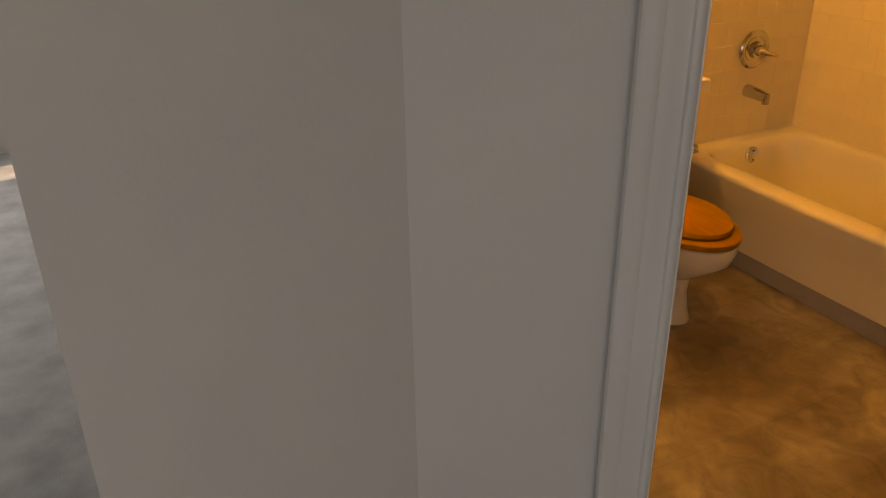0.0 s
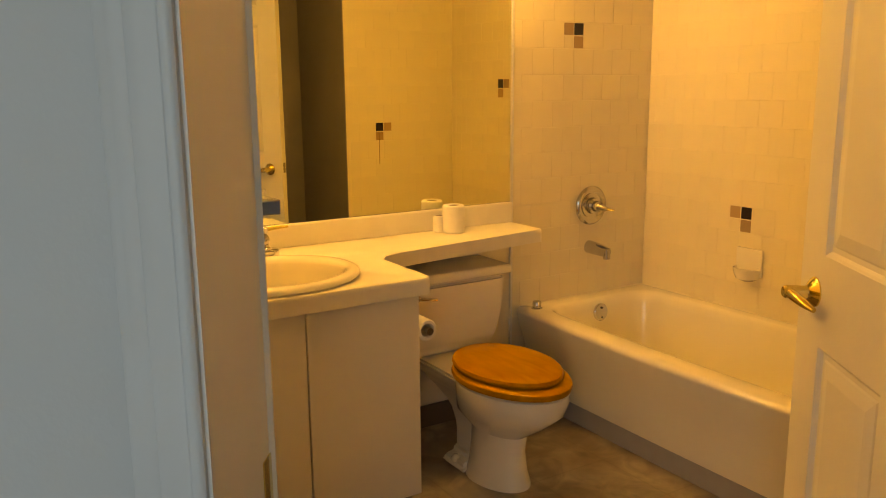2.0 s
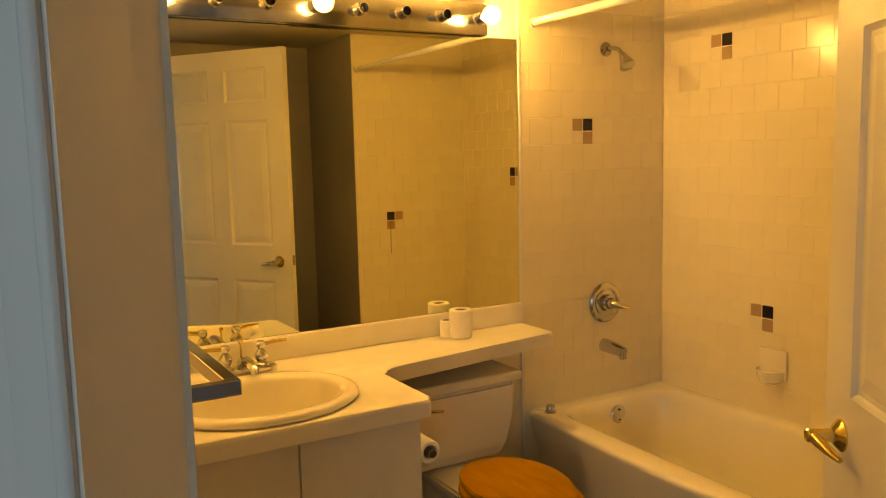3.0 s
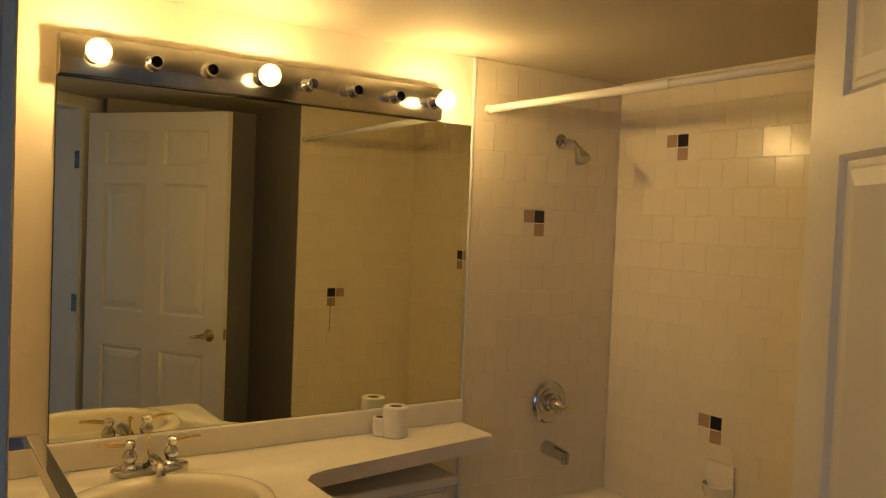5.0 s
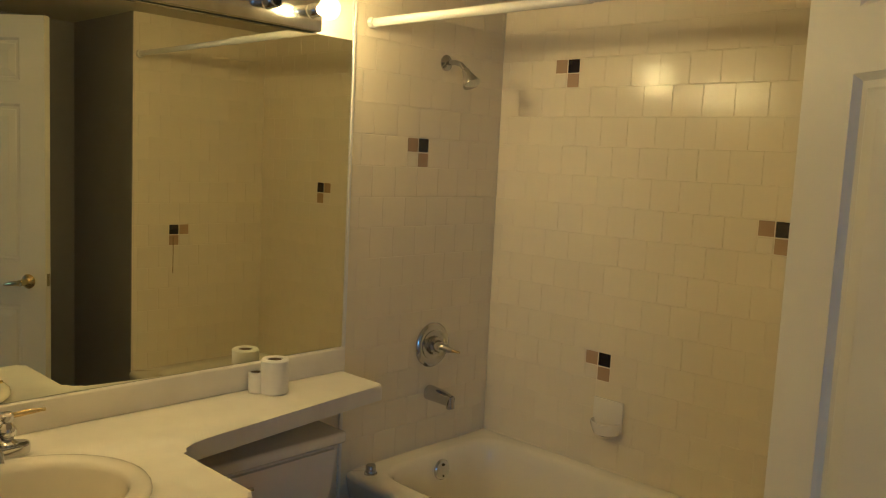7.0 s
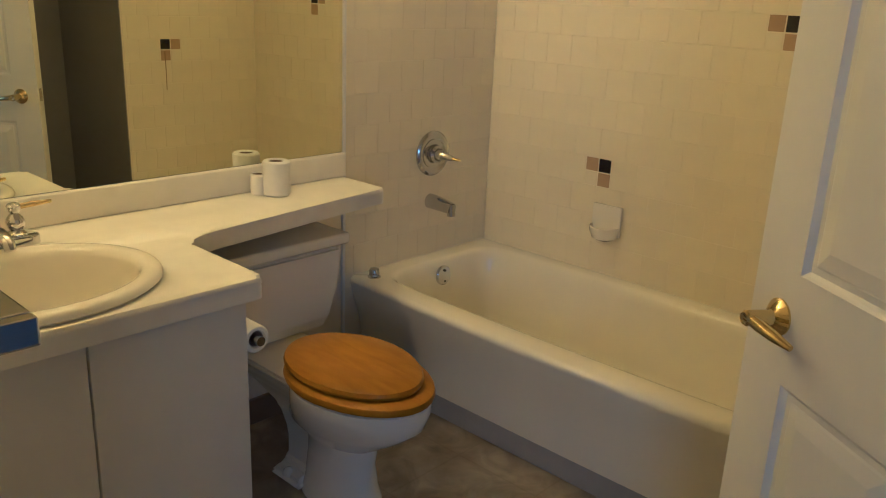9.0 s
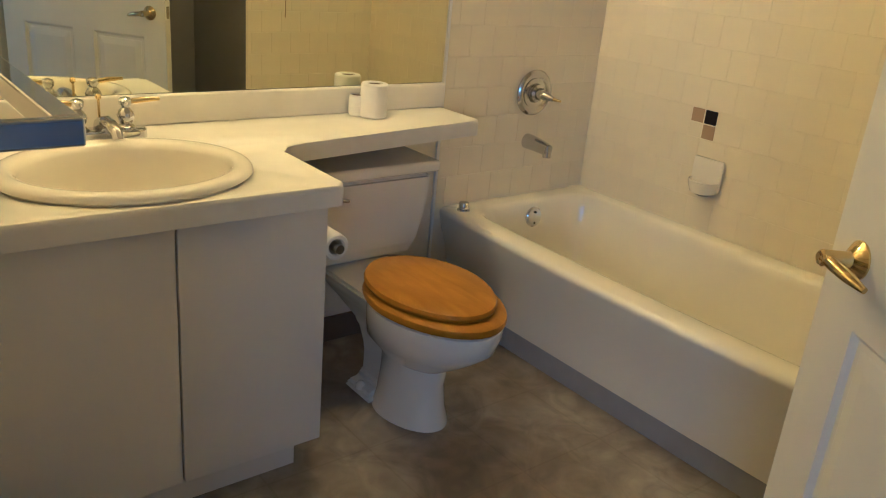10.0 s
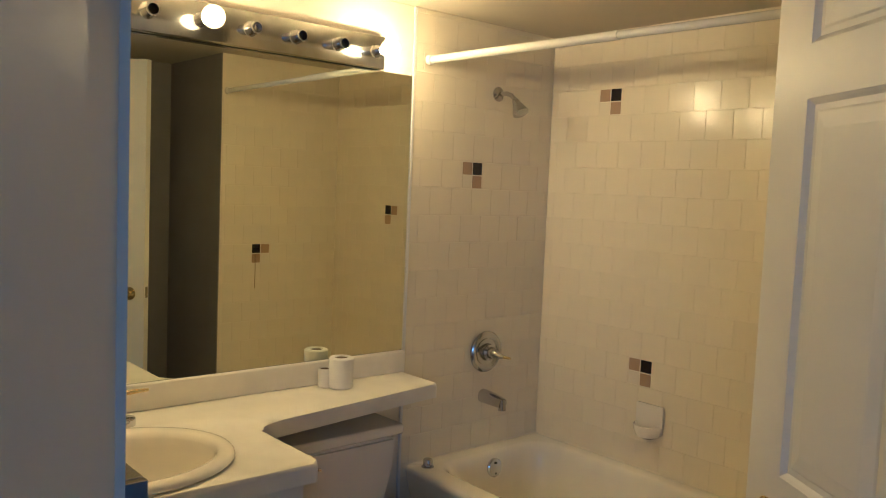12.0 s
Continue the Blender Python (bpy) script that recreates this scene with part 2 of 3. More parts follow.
def wall_block(bm, p, q, thick_dir, thick, z0, z1):
    p, q, t = Vector(p), Vector(q), Vector(thick_dir) * thick
    return prism(bm, [tuple(p), tuple(q), tuple(q + t), tuple(p + t)], z0, z1)


# ---- rooms ----
structure("floor", B(-0.15, 2.35, 0.02, 2.6, -0.06, 0.0), M_FLOOR, "brown and grey slate-print sheet vinyl bathroom floor")
structure("floor", B(-2.8, 4.2, -3.6, 0.018, -0.06, 0.0), M_CARPET, "grey hall and bedroom floor")
structure("floor", B(2.352, 4.2, 0.019, 2.6, -0.06, 0.0), M_CARPET, "grey hall floor beside the bathroom")
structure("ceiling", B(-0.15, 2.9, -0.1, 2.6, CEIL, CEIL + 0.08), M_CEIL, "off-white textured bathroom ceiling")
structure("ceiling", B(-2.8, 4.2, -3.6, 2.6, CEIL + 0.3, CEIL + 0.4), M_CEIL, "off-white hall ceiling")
structure("wall_west", B(-0.12, 0.0, 0.05, 2.6, 0.0, CEIL), M_WALL, "cream painted bathroom wall behind the mirror")
wall_north = structure("wall_north", B(0.0, EAST + 0.1, NORTH, NORTH + 0.1, 0.0, CEIL), M_GROUT, "long tub wall of cream tile in running bond")
wall_end = structure("wall_east", B(EAST, EAST + 0.1, TUB_Y, NORTH, 0.0, CEIL), M_GROUT, "tiled end wall of the tub alcove")
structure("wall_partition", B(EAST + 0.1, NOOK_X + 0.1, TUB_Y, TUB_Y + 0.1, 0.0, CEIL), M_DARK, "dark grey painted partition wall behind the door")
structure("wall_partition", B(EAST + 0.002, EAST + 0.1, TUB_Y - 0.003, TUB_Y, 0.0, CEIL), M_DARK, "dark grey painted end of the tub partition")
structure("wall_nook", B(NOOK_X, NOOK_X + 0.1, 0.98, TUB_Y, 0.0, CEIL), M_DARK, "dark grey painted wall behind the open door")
structure("wall_south", B(-0.12, 1.70, 0.055, SOUTH, 0.0, CEIL), M_WALL, "cream painted bathroom side wall")
grout_west = structure("wall_tiled_west", B(0.0, 0.004, 1.735, NORTH, 0.36, CEIL), M_GROUT, "tiled wet wall with the tub fittings")

# the angled doorway: jambs, header, casings
jl_out, jr_out = JL + N * THICK, JR + N * THICK
bm = bmesh.new()
wall_block(bm, JL - D * 0.02 - N * -0.02, JL - D * 0.30 + N * 0.02, N, THICK - 0.04, 0, CEIL + 0.3)
structure("wall_doorway", bm, M_HALL, "pale painted angled wall beside the bathroom doorway")
bm = bmesh.new()
wall_block(bm, JR + D * 0.02 + N * 0.02, JR + D * 0.30 + N * 0.02, N, THICK - 0.04, 0, CEIL + 0.3)
structure("wall_doorway", bm, M_HALL, "pale painted angled wall beside the door hinges")
bm = bmesh.new()
wall_block(bm, JL + N * 0.02 - D * 0.02, JR + N * 0.02 + D * 0.02, N, THICK - 0.04, DOOR_H + 0.02, CEIL + 0.3)
structure("wall_doorway", bm, M_HALL, "pale painted wall above the bathroom door")
bm = bmesh.new()
wall_block(bm, JL, JL - D * 0.018, N, THICK, 0, DOOR_H)
jamb_l = structure("door_jamb", bm, M_TRIM, "white painted latch-side door jamb")
bm = bmesh.new()
wall_block(bm, JR, JR + D * 0.018, N, THICK, 0, DOOR_H)
jamb_r = structure("door_jamb", bm, M_TRIM, "white painted hinge-side door jamb")
bm = bmesh.new()
wall_block(bm, JL - D * 0.018, JR + D * 0.018, N, THICK, DOOR_H, DOOR_H + 0.018)
structure("door_jamb", bm, M_TRIM, "white painted door head")


def casing(p, along, out, height, label):
    """Moulded casing: a thin back edge, soft hollows, a deeper groove and a rounded bead next to the jamb."""
    profile = [(0.003, -0.002), (0.003, 0.006), (0.005, 0.0095), (0.009, 0.0115), (0.013, 0.0105), (0.0155, 0.0065), (0.020, 0.006), (0.029, 0.0078), (0.038, 0.0085),
               (0.0405, 0.0072), (0.043, 0.0088), (0.053, 0.0092), (0.0555, 0.008), (0.058, 0.0088), (0.063, 0.006), (0.066, -0.002)]
    loops = [[Vector((*(p + along * a + out * (0.002 + t * 0.7)), z)) for a, t in profile] for z in (0.0, height)]
    part("door_casing", rings(bmesh.new(), loops), M_CASING, None, label, kind="structure")


casing(jl_out - N * 0.0, -D, N, DOOR_H + 0.05, "white moulded door casing on the hall side")
casing(jr_out, D, N, DOOR_H + 0.05, "white moulded door casing on the hall side by the hinges")
bm = bmesh.new()
wall_block(bm, jl_out - D * 0.06, jr_out + D * 0.06, N, 0.014, DOOR_H + 0.004, DOOR_H + 0.062)
structure("door_casing", bm, M_TRIM, "white moulded casing over the door")

# hall and the room beyond it
corner = jl_out - D * 0.30 - N * 0.02
structure("wall_hall", B(corner.x - 0.115, corner.x, -0.545, corner.y, 0, CEIL + 0.3), M_HALL, "pale painted hall wall end")
structure("wall_hall", B(-2.8, corner.x - 0.116, -0.04, 0.054, 0, CEIL + 0.3), M_HALL, "pale bedroom wall")
structure("wall_hall", B(-2.8, 3.7, -3.52, -3.4, 0, CEIL + 0.3), M_HALL, "pale hall wall")
structure("wall_hall", B(2.40, 3.6, 1.6, 1.7, 0, CEIL + 0.3), M_HALL, "pale wall at the hall end")


def wall_with_window(along_x, c, lo, hi, a, b, z0, z1, label):
    """A wall with an opening for an assumed, unseen window, where a daylight lamp stands."""
    for s in ((lo, a, 0, CEIL + 0.3), (b, hi, 0, CEIL + 0.3), (a, b, 0, z0), (a, b, z1, CEIL + 0.3)):
        bx = (s[0], s[1], c, c + 0.12) if along_x else (c, c + 0.12, s[0], s[1])
        structure("wall_hall", B(*bx, s[2], s[3]), M_HALL, label)


wall_with_window(False, 3.6, -3.4, 2.6, -2.0, -0.7, 0.7, 1.8, "pale outer wall of the hall with an assumed unseen window opening")
wall_with_window(False, -2.8, -3.4, 0.0, -2.4, -1.0, 0.7, 1.8, "pale outer wall of the bedroom with an assumed unseen window opening")
ground = structure("ground", B(-60, 60, -60, 60, -0.3, -0.1), material("ground_grass", (0.10, 0.11, 0.07), 0.9, 0, 0.3, 0.4, 20, 0.4), "dull ground outside the building")

# ---- trim in the bathroom ----
structure("tile_edge_trim", B(0.0, 0.010, 1.728, 1.740, 0.0, CEIL, bevel=0.003), M_TRIM, "white vertical edge strip of the tiled wall")
structure("baseboard", B(0.0, 0.012, 1.0, 1.83, 0.0, 0.085, bevel=0.003), M_BASE, "dark brown vinyl cove base behind the toilet")
structure("tub_base_strip", B(0.0, EAST, 1.830, 1.840, 0.0, 0.076, bevel=0.003), M_GREY, "grey vinyl cove strip along the foot of the tub")
structure("baseboard", B(EAST + 0.01, NOOK_X, TUB_Y - 0.014, TUB_Y - 0.004, 0.0, 0.075, bevel=0.003), M_GREY, "grey vinyl cove base under the dark wall")

# ---- mirror ----
mirror = thing("wall_mirror", (0.0, 1.08, 0.822), "large frameless wall mirror above the vanity backsplash", "mirror")
part("backing", B(0.0005, 0.005, -0.65, 0.645, 0.0, 0.945), M_EDGE, mirror)
part("glass", B(0.005, 0.009, -0.648, 0.643, 0.002, 0.943), M_MIRROR, mirror, smooth=False)

# ---- vanity light ----
bar = thing("vanity_light_bar", (0.0, 1.005, 1.765), "chrome strip light with eight sockets and three lit globe bulbs", "light")
part("backplate", B(0.0, 0.045, -0.575, 0.575, 0.002, 0.105, bevel=0.004), M_STEEL, bar, "tarnished mirror-finish chrome backplate")
SOCKETS = [-0.497 + 0.148 * i for i in range(8)]
for i, sy in enumerate(SOCKETS):
    bm = bmesh.new()
    lathe(bm, (0.045, sy, 0.055), (1, 0, 0), [(0, 0.022), (0.004, 0.019), (0.04, 0.019), (0.042, 0.017), (0.042, 0.014), (0.012, 0.014)], 20)
    sock = part("socket", bm, M_CHROME, bar, "chrome lamp socket")
    if i in (0, 3, 7):
        bm = bmesh.new()
        prof = [(0.036, 0.013), (0.048, 0.016)]
        prof += [(0.076 - 0.031 * math.cos(a), 0.031 * math.sin(a)) for a in (radians(x) for x in range(32, 181, 12))]
        lathe(bm, (0.045, sy, 0.055), (1, 0, 0), prof, 28)
        part("bulb", bm, M_BULB, sock, "lit round clear globe bulb")
        ball = [(0.121 - 0.014 * math.cos(a), 0.014 * math.sin(a)) for a in (radians(x) for x in range(0, 181, 15))]
        part("filament", lathe(bmesh.new(), (0.0, sy, 0.055), (1, 0, 0), ball, 16), M_FILAMENT, sock, "glowing bulb core")
    else:
        bm = bmesh.new()
        lathe(bm, (0.058, sy, 0.055), (1, 0, 0), [(0, 0.0135), (0.006, 0.0135), (0.010, 0.004), (0.014, 0.003)], 16)
        part("contact", bm, M_BLACK if i != 4 else M_STEEL, sock, "dark inside of an empty socket")

# ---- vanity ----
TOP = 0.745
cab = thing("vanity_cabinet", (0.0, 0.58, 0.0), "white flat-front vanity cabinet standing on a recessed kick", "cabinet")
bm = bmesh.new()
box(bm, 0.02, 0.557, -0.412, -0.396, 0.085, TOP - 0.047)
box(bm, 0.02, 0.557, 0.397, 0.413, 0.085, TOP - 0.047)
box(bm, 0.02, 0.557, -0.3955, 0.3965, 0.085, 0.101)
box(bm, 0.004, 0.0195, -0.412, 0.413, 0.085, TOP - 0.047)
box(bm, 0.541, 0.5568, -0.3955, 0.3965, TOP - 0.100, TOP - 0.0472)
part("body", bm, M_CAB, cab, smooth=False)
part("kick", B(0.02, 0.525, -0.41, 0.368, 0.0, 0.084), M_CAB, cab, "scuffed white recessed kick board")
for y0, y1 in ((-0.41, 0.073), (0.077, 0.411)):
    part("door", B(0.5575, 0.575, y0, y1, 0.088, TOP - 0.058, bevel=0.0025), M_CAB, cab, "plain white slab cabinet door")


def arc(cx, cy, r, a0, a1, n=8):
    return [(cx + r * math.cos(radians(a0 + (a1 - a0) * i / n)), cy + r * math.sin(radians(a0 + (a1 - a0) * i / n))) for i in range(n + 1)]


counter = thing("countertop", (0.0, 0.0, TOP), "almond laminate countertop with a narrow shelf over the toilet tank", "countertop")
SINK = (0.400, 0.625)
outline = [(0.0, SOUTH + 0.001), (0.632, SOUTH + 0.001)] + arc(0.614, 0.982, 0.018, 0, 90, 5) + arc(0.347, 1.047, 0.047, 270, 180, 8)
outline += [(0.293, 1.09), (0.250, 1.40), (0.210, 1.70)] + arc(0.198, 1.712, 0.012, 0, 90, 4) + [(0.0, 1.735)]
bm = bmesh.new()
prism(bm, outline, -0.046, 0.0, bevel=0.011)
top = part("top", bm, M_COUNTER, counter)
cut = part("sink_cutter", lathe(bmesh.new(), (SINK[0], SINK[1], -0.2), (0, 0, 1), [(0, 0.19), (0.3, 0.19)], 40), M_COUNTER, counter)
cut.scale = (1.0, 1.16, 1)
cut.location = Vector((0, SINK[1] * (1 - 1.16), 0)) * U
bpy.context.view_layer.update()
boo = top.modifiers.new("hole", "BOOLEAN")
boo.object, boo.operation, boo.solver = cut, "DIFFERENCE", "EXACT"
dg = bpy.context.evaluated_depsgraph_get()
dg.update()
holed = bpy.data.meshes.new_from_object(top.evaluated_get(dg))
top.modifiers.clear()
top.data = holed
bpy.data.objects.remove(cut)
bm = bmesh.new()
box(bm, 0.0, 0.019, SOUTH + 0.001, 1.733, 0.0, 0.077, bevel=0.006, segments=3)
part("backsplash", bm, M_COUNTER, counter, "almond laminate backsplash with a rounded top")


def oval(cx, cy, rx, ry, z, n=48):
    return [Vector((cx + rx * math.cos(2 * math.pi * i / n), cy + ry * math.sin(2 * math.pi * i / n), z)) for i in range(n)]


sink = thing("sink", (SINK[0], SINK[1], TOP), "oval almond drop-in china sink with a rolled rim", "sink")
prof = [(0.196, 0.233, -0.002, 0), (0.213, 0.248, 0.0, 0), (0.218, 0.253, 0.006, 0), (0.217, 0.252, 0.012, 0), (0.212, 0.247, 0.018, 0), (0.203, 0.238, 0.0215, 0), (0.192, 0.227, 0.0225, 0.001),
        (0.181, 0.216, 0.020, 0.003), (0.174, 0.209, 0.015, 0.005), (0.170, 0.205, 0.004, 0.007), (0.168, 0.203, -0.02, 0.008), (0.164, 0.199, -0.07, 0.009), (0.154, 0.188, -0.11, 0.008),
        (0.124, 0.155, -0.138, 0.006), (0.070, 0.090, -0.152, -0.002), (0.022, 0.024, -0.158, -0.01)]
loops = [oval(o, 0, rx - o * 0.4, ry, z) for rx, ry, z, o in prof]
bm = rings(bmesh.new(), loops, False, False)
part("basin", bm, M_CHINA, sink)
part("drain", lathe(bmesh.new(), (-0.006, 0, -0.161), (0, 0, 1), [(0, 0.023), (0.006, 0.023), (0.007, 0.018), (0.004, 0.012), (0.009, 0.010)], 24), M_CHROME, sink, "chrome pop-up drain")

faucet = thing("faucet", (0.135, 0.655, TOP + 0.012), "chrome centre-set faucet with brass lever handles", "faucet")
bm = bmesh.new()
pts = arc(0, 0.072, 0.026, 0, 180, 10) + arc(0, -0.072, 0.026, 180, 360, 10)
prism(bm, pts, -0.006, 0.016, bevel=0.006)
part("base", bm, M_CHROME, faucet)
bm = bmesh.new()
tube(bm, [(-0.005, 0, 0.006), (0.004, 0, 0.026), (0.035, 0, 0.036), (0.075, 0, 0.036), (0.104, 0, 0.028), (0.110, 0, 0.016)], [0.022, 0.021, 0.018, 0.015, 0.013, 0.012])
part("spout", bm, M_CHROME, faucet, "chrome spout")
bm = bmesh.new()
tube(bm, [(-0.022, 0, 0.012), (-0.022, 0, 0.080)], 0.003, 10)
lathe(bm, (-0.022, 0, 0.078), (0, 0, 1), [(0, 0.003), (0.004, 0.007), (0.010, 0.007), (0.014, 0.003)], 14)
part("lift_rod", bm, M_BRASS, faucet, "brass lift rod")
for s in (-1, 1):
    bm = bmesh.new()
    lathe(bm, (0, 0.052 * s, 0.010), (0, 0, 1), [(0, 0.024), (0.010, 0.022), (0.017, 0.013), (0.026, 0.018), (0.036, 0.020), (0.045, 0.016), (0.053, 0.009), (0.060, 0.014), (0.070, 0.015), (0.075, 0.011), (0.078, 0.002)], 22)
    h = part("handle", bm, M_CHROME, faucet, "turned chrome handle")
    bm = bmesh.new()
    tube(bm, [(0.0, 0.058 * s, 0.076), (0.004, 0.090 * s, 0.080), (0.008, 0.128 * s, 0.081)], [0.006, 0.0065, 0.004], 12)
    part("lever", bm, M_BRASS, h, "polished brass lever")

# ---- toilet ----
toilet = thing("toilet", (0.0, 1.345, 0.0), "almond two-piece toilet with a closed varnished oak lid", "toilet")


def egg(cx, length, width, z, n=40, back=0.8):
    """An elongated bowl outline: blunt at the back, longer in front."""
    pts = []
    for i in range(n):
        a = 2 * math.pi * i / n
        c, s = math.cos(a), math.sin(a)
        rx = length / 2 * (1.0 if c > 0 else back)
        pts.append(Vector((cx + rx * c, width / 2 * s * (1 - 0.06 * max(c, 0)), z)))
    return pts


bm = rings(bmesh.new(), [egg(0.455, 0.29, 0.190, 0.0), egg(0.455, 0.288, 0.186, 0.012), egg(0.455, 0.265, 0.162, 0.05), egg(0.455, 0.25, 0.146, 0.12), egg(0.46, 0.262, 0.150, 0.175),
                         egg(0.47, 0.42, 0.25, 0.235), egg(0.51, 0.46, 0.305, 0.285), egg(0.52, 0.465, 0.322, 0.325), egg(0.52, 0.465, 0.322, 0.348), egg(0.52, 0.445, 0.305, 0.354)])
part("bowl", bm, M_CHINA, toilet, "almond china bowl and pedestal")
bm = rings(bmesh.new(), [[Vector((x, y, z)) for x, y in ((x0, -w), (0.40, -w), (0.40, w), (x0, w))] for w, x0, z in ((0.100, 0.27, 0.0), (0.098, 0.27, 0.026), (0.052, 0.285, 0.045), (0.048, 0.28, 0.13), (0.055, 0.25, 0.20), (0.085, 0.14, 0.268), (0.115, 0.04, 0.315), (0.120, 0.035, 0.333))])
bmesh.ops.bevel(bm, geom=list(bm.edges), offset=0.012, segments=2, affect="EDGES")
part("pedestal", bm, M_CHINA, toilet, "china trapway and tank shelf")
bm = bmesh.new()
rings(bm, [[Vector((x, y, z)) for x, y in ((0.02, -w), (f, -w), (f, w), (0.02, w))] for w, f, z in ((0.180, 0.170, 0.334), (0.194, 0.187, 0.365), (0.213, 0.205, 0.48), (0.220, 0.212, 0.606))])
bmesh.ops.bevel(bm, geom=[e for e in bm.edges], offset=0.018, segments=3, affect="EDGES")
part("tank", bm, M_CHINA, toilet, "tapered almond china tank")
part("tank_lid", B(0.012, 0.226, -0.232, 0.232, 0.604, 0.638, bevel=0.010, segments=3), M_CHINA, toilet, "china tank lid with rounded edges")
B_S = 0.9
bm = rings(bmesh.new(), [egg(0.522, 0.445, 0.308, 0.354, back=B_S), egg(0.522, 0.468, 0.331, 0.357, back=B_S), egg(0.522, 0.474, 0.337, 0.366, back=B_S), egg(0.522, 0.468, 0.331, 0.375, back=B_S), egg(0.522, 0.445, 0.310, 0.380, back=B_S)])
part("seat", bm, M_OAK, toilet, "varnished oak seat")
B_L = 0.98
bm = rings(bmesh.new(), [egg(0.507, 0.405, 0.285, 0.380, back=B_L), egg(0.507, 0.422, 0.302, 0.384, back=B_L), egg(0.507, 0.428, 0.308, 0.392, back=B_L), egg(0.507, 0.420, 0.300, 0.401, back=B_L), egg(0.507, 0.398, 0.28, 0.4055, back=B_L), egg(0.507, 0.2, 0.14, 0.4085, back=B_L)])
part("lid", bm, M_OAK, toilet, "closed varnished oak lid with a worn front")
for s in (-1, 1):
    part("seat_hinge", lathe(bmesh.new(), (0.335, 0.060 * s - 0.015, 0.362), (0, 1, 0), [(0, 0.008), (0.03, 0.008)], 14), M_OAK, toilet, "oak-coloured seat hinge")
    part("bolt_cap", lathe(bmesh.new(), (0.335, 0.082 * s, 0.022), (0, 0, 1), [(0, 0.016), (0.012, 0.015), (0.02, 0.008), (0.022, 0.001)], 16), M_CHINA, toilet, "almond bolt cap")
bm = bmesh.new()
lathe(bm, (0.212, -0.155, 0.565), (1, 0, 0), [(0, 0.013), (0.01, 0.013), (0.014, 0.008)], 14)
tube(bm, [(0.225, -0.155, 0.565), (0.232, -0.125, 0.560), (0.232, -0.085, 0.554)], [0.006, 0.006, 0.005], 10)
part("flush_lever", bm, M_CHROME, toilet, "chrome flush lever")


def paper_roll(name, at, axis, r, length, label, core=0.020, category="toilet paper"):
    root = thing(name, at, label, category, group="toilet paper rolls")
    a = Vector(axis)
    part("paper", lathe(bmesh.new(), (0, 0, 0), axis, [(0.006, core), (0.0, core + 0.004), (0.0, r - 0.004), (0.004, r), (length - 0.004, r), (length, r - 0.004), (length, core + 0.003), (length - 0.006, core)], 32, (False, False)), M_PAPER, root)
    part("core", lathe(bmesh.new(), (0, 0, 0), axis, [(0.003, core), (length - 0.003, core), (length - 0.003, core - 0.0015), (0.003, core - 0.0015)], 24, (False, False)), M_CARD, root, "brown card core")
    part("core_shadow", lathe(bmesh.new(), a * 0.004, axis, [(0, core - 0.002), (0.004, core - 0.002)], 20), M_CARD, root, "")
    return root


paper_roll("toilet_paper", (0.083, 1.422, TOP + 0.001), (0, 0, 1), 0.039, 0.098, "full white toilet paper roll standing on the counter shelf")
paper_roll("toilet_paper", (0.050, 1.385, TOP + 0.001), (0, 0, 1), 0.023, 0.060, "nearly used white toilet paper roll beside the full one", core=0.018)
holder = thing("toilet_paper_holder", (0.50, 0.992, 0.568), "chrome toilet paper holder with a part-used roll on the cabinet side", "toilet paper holder")
part("rod", tube(bmesh.new(), [(0, -0.003, 0.0), (0, 0.03, 0.0), (0.0, 0.038, 0.0)], 0.007, 12), M_CHROME, holder)
part("plate", lathe(bmesh.new(), (0, -0.003, 0), (0, 1, 0), [(0, 0.024), (0.006, 0.024), (0.009, 0.018)], 20), M_CHROME, holder, "round chrome wall plate")
part("arm", tube(bmesh.new(), [(-0.06, 0.040, 0), (0.065, 0.040, 0)], 0.011, 14), M_CHROME, holder)
part("roll", lathe(bmesh.new(), (-0.052, 0.040, 0), (1, 0, 0), [(0.006, 0.018), (0, 0.022), (0, 0.029), (0.004, 0.032), (0.098, 0.032), (0.102, 0.029), (0.102, 0.022), (0.096, 0.018)], 28, (False, False)), M_PAPER, holder, "part-used white toilet paper roll")

# ---- bathtub ----
tub = thing("bathtub", (0.0, 0.0, 0.0), "almond enamelled alcove bathtub with a sloped apron", "bathtub")
RIM = 0.402


def rrect(x0, x1, y0, y1, r, z, bow=0.0, n=6):
    pts = []
    for cx, cy, a0 in ((x1 - r, y1 - r, 0), (x0 + r, y1 - r, 90), (x0 + r, y0 + r, 180), (x1 - r, y0 + r, 270)):
        for i in range(n + 1):
            a = radians(a0 + 90 * i / n)
            pts.append(Vector((cx + r * math.cos(a), cy + r * math.sin(a), z)))
        if a0 == 180:
            for i in range(1, 12):
                q = i / 12
                pts.append(Vector((x0 + r + (x1 - x0 - 2 * r) * q, y0 - bow * (1 - (2 * q - 1) ** 2), z)))
    return pts


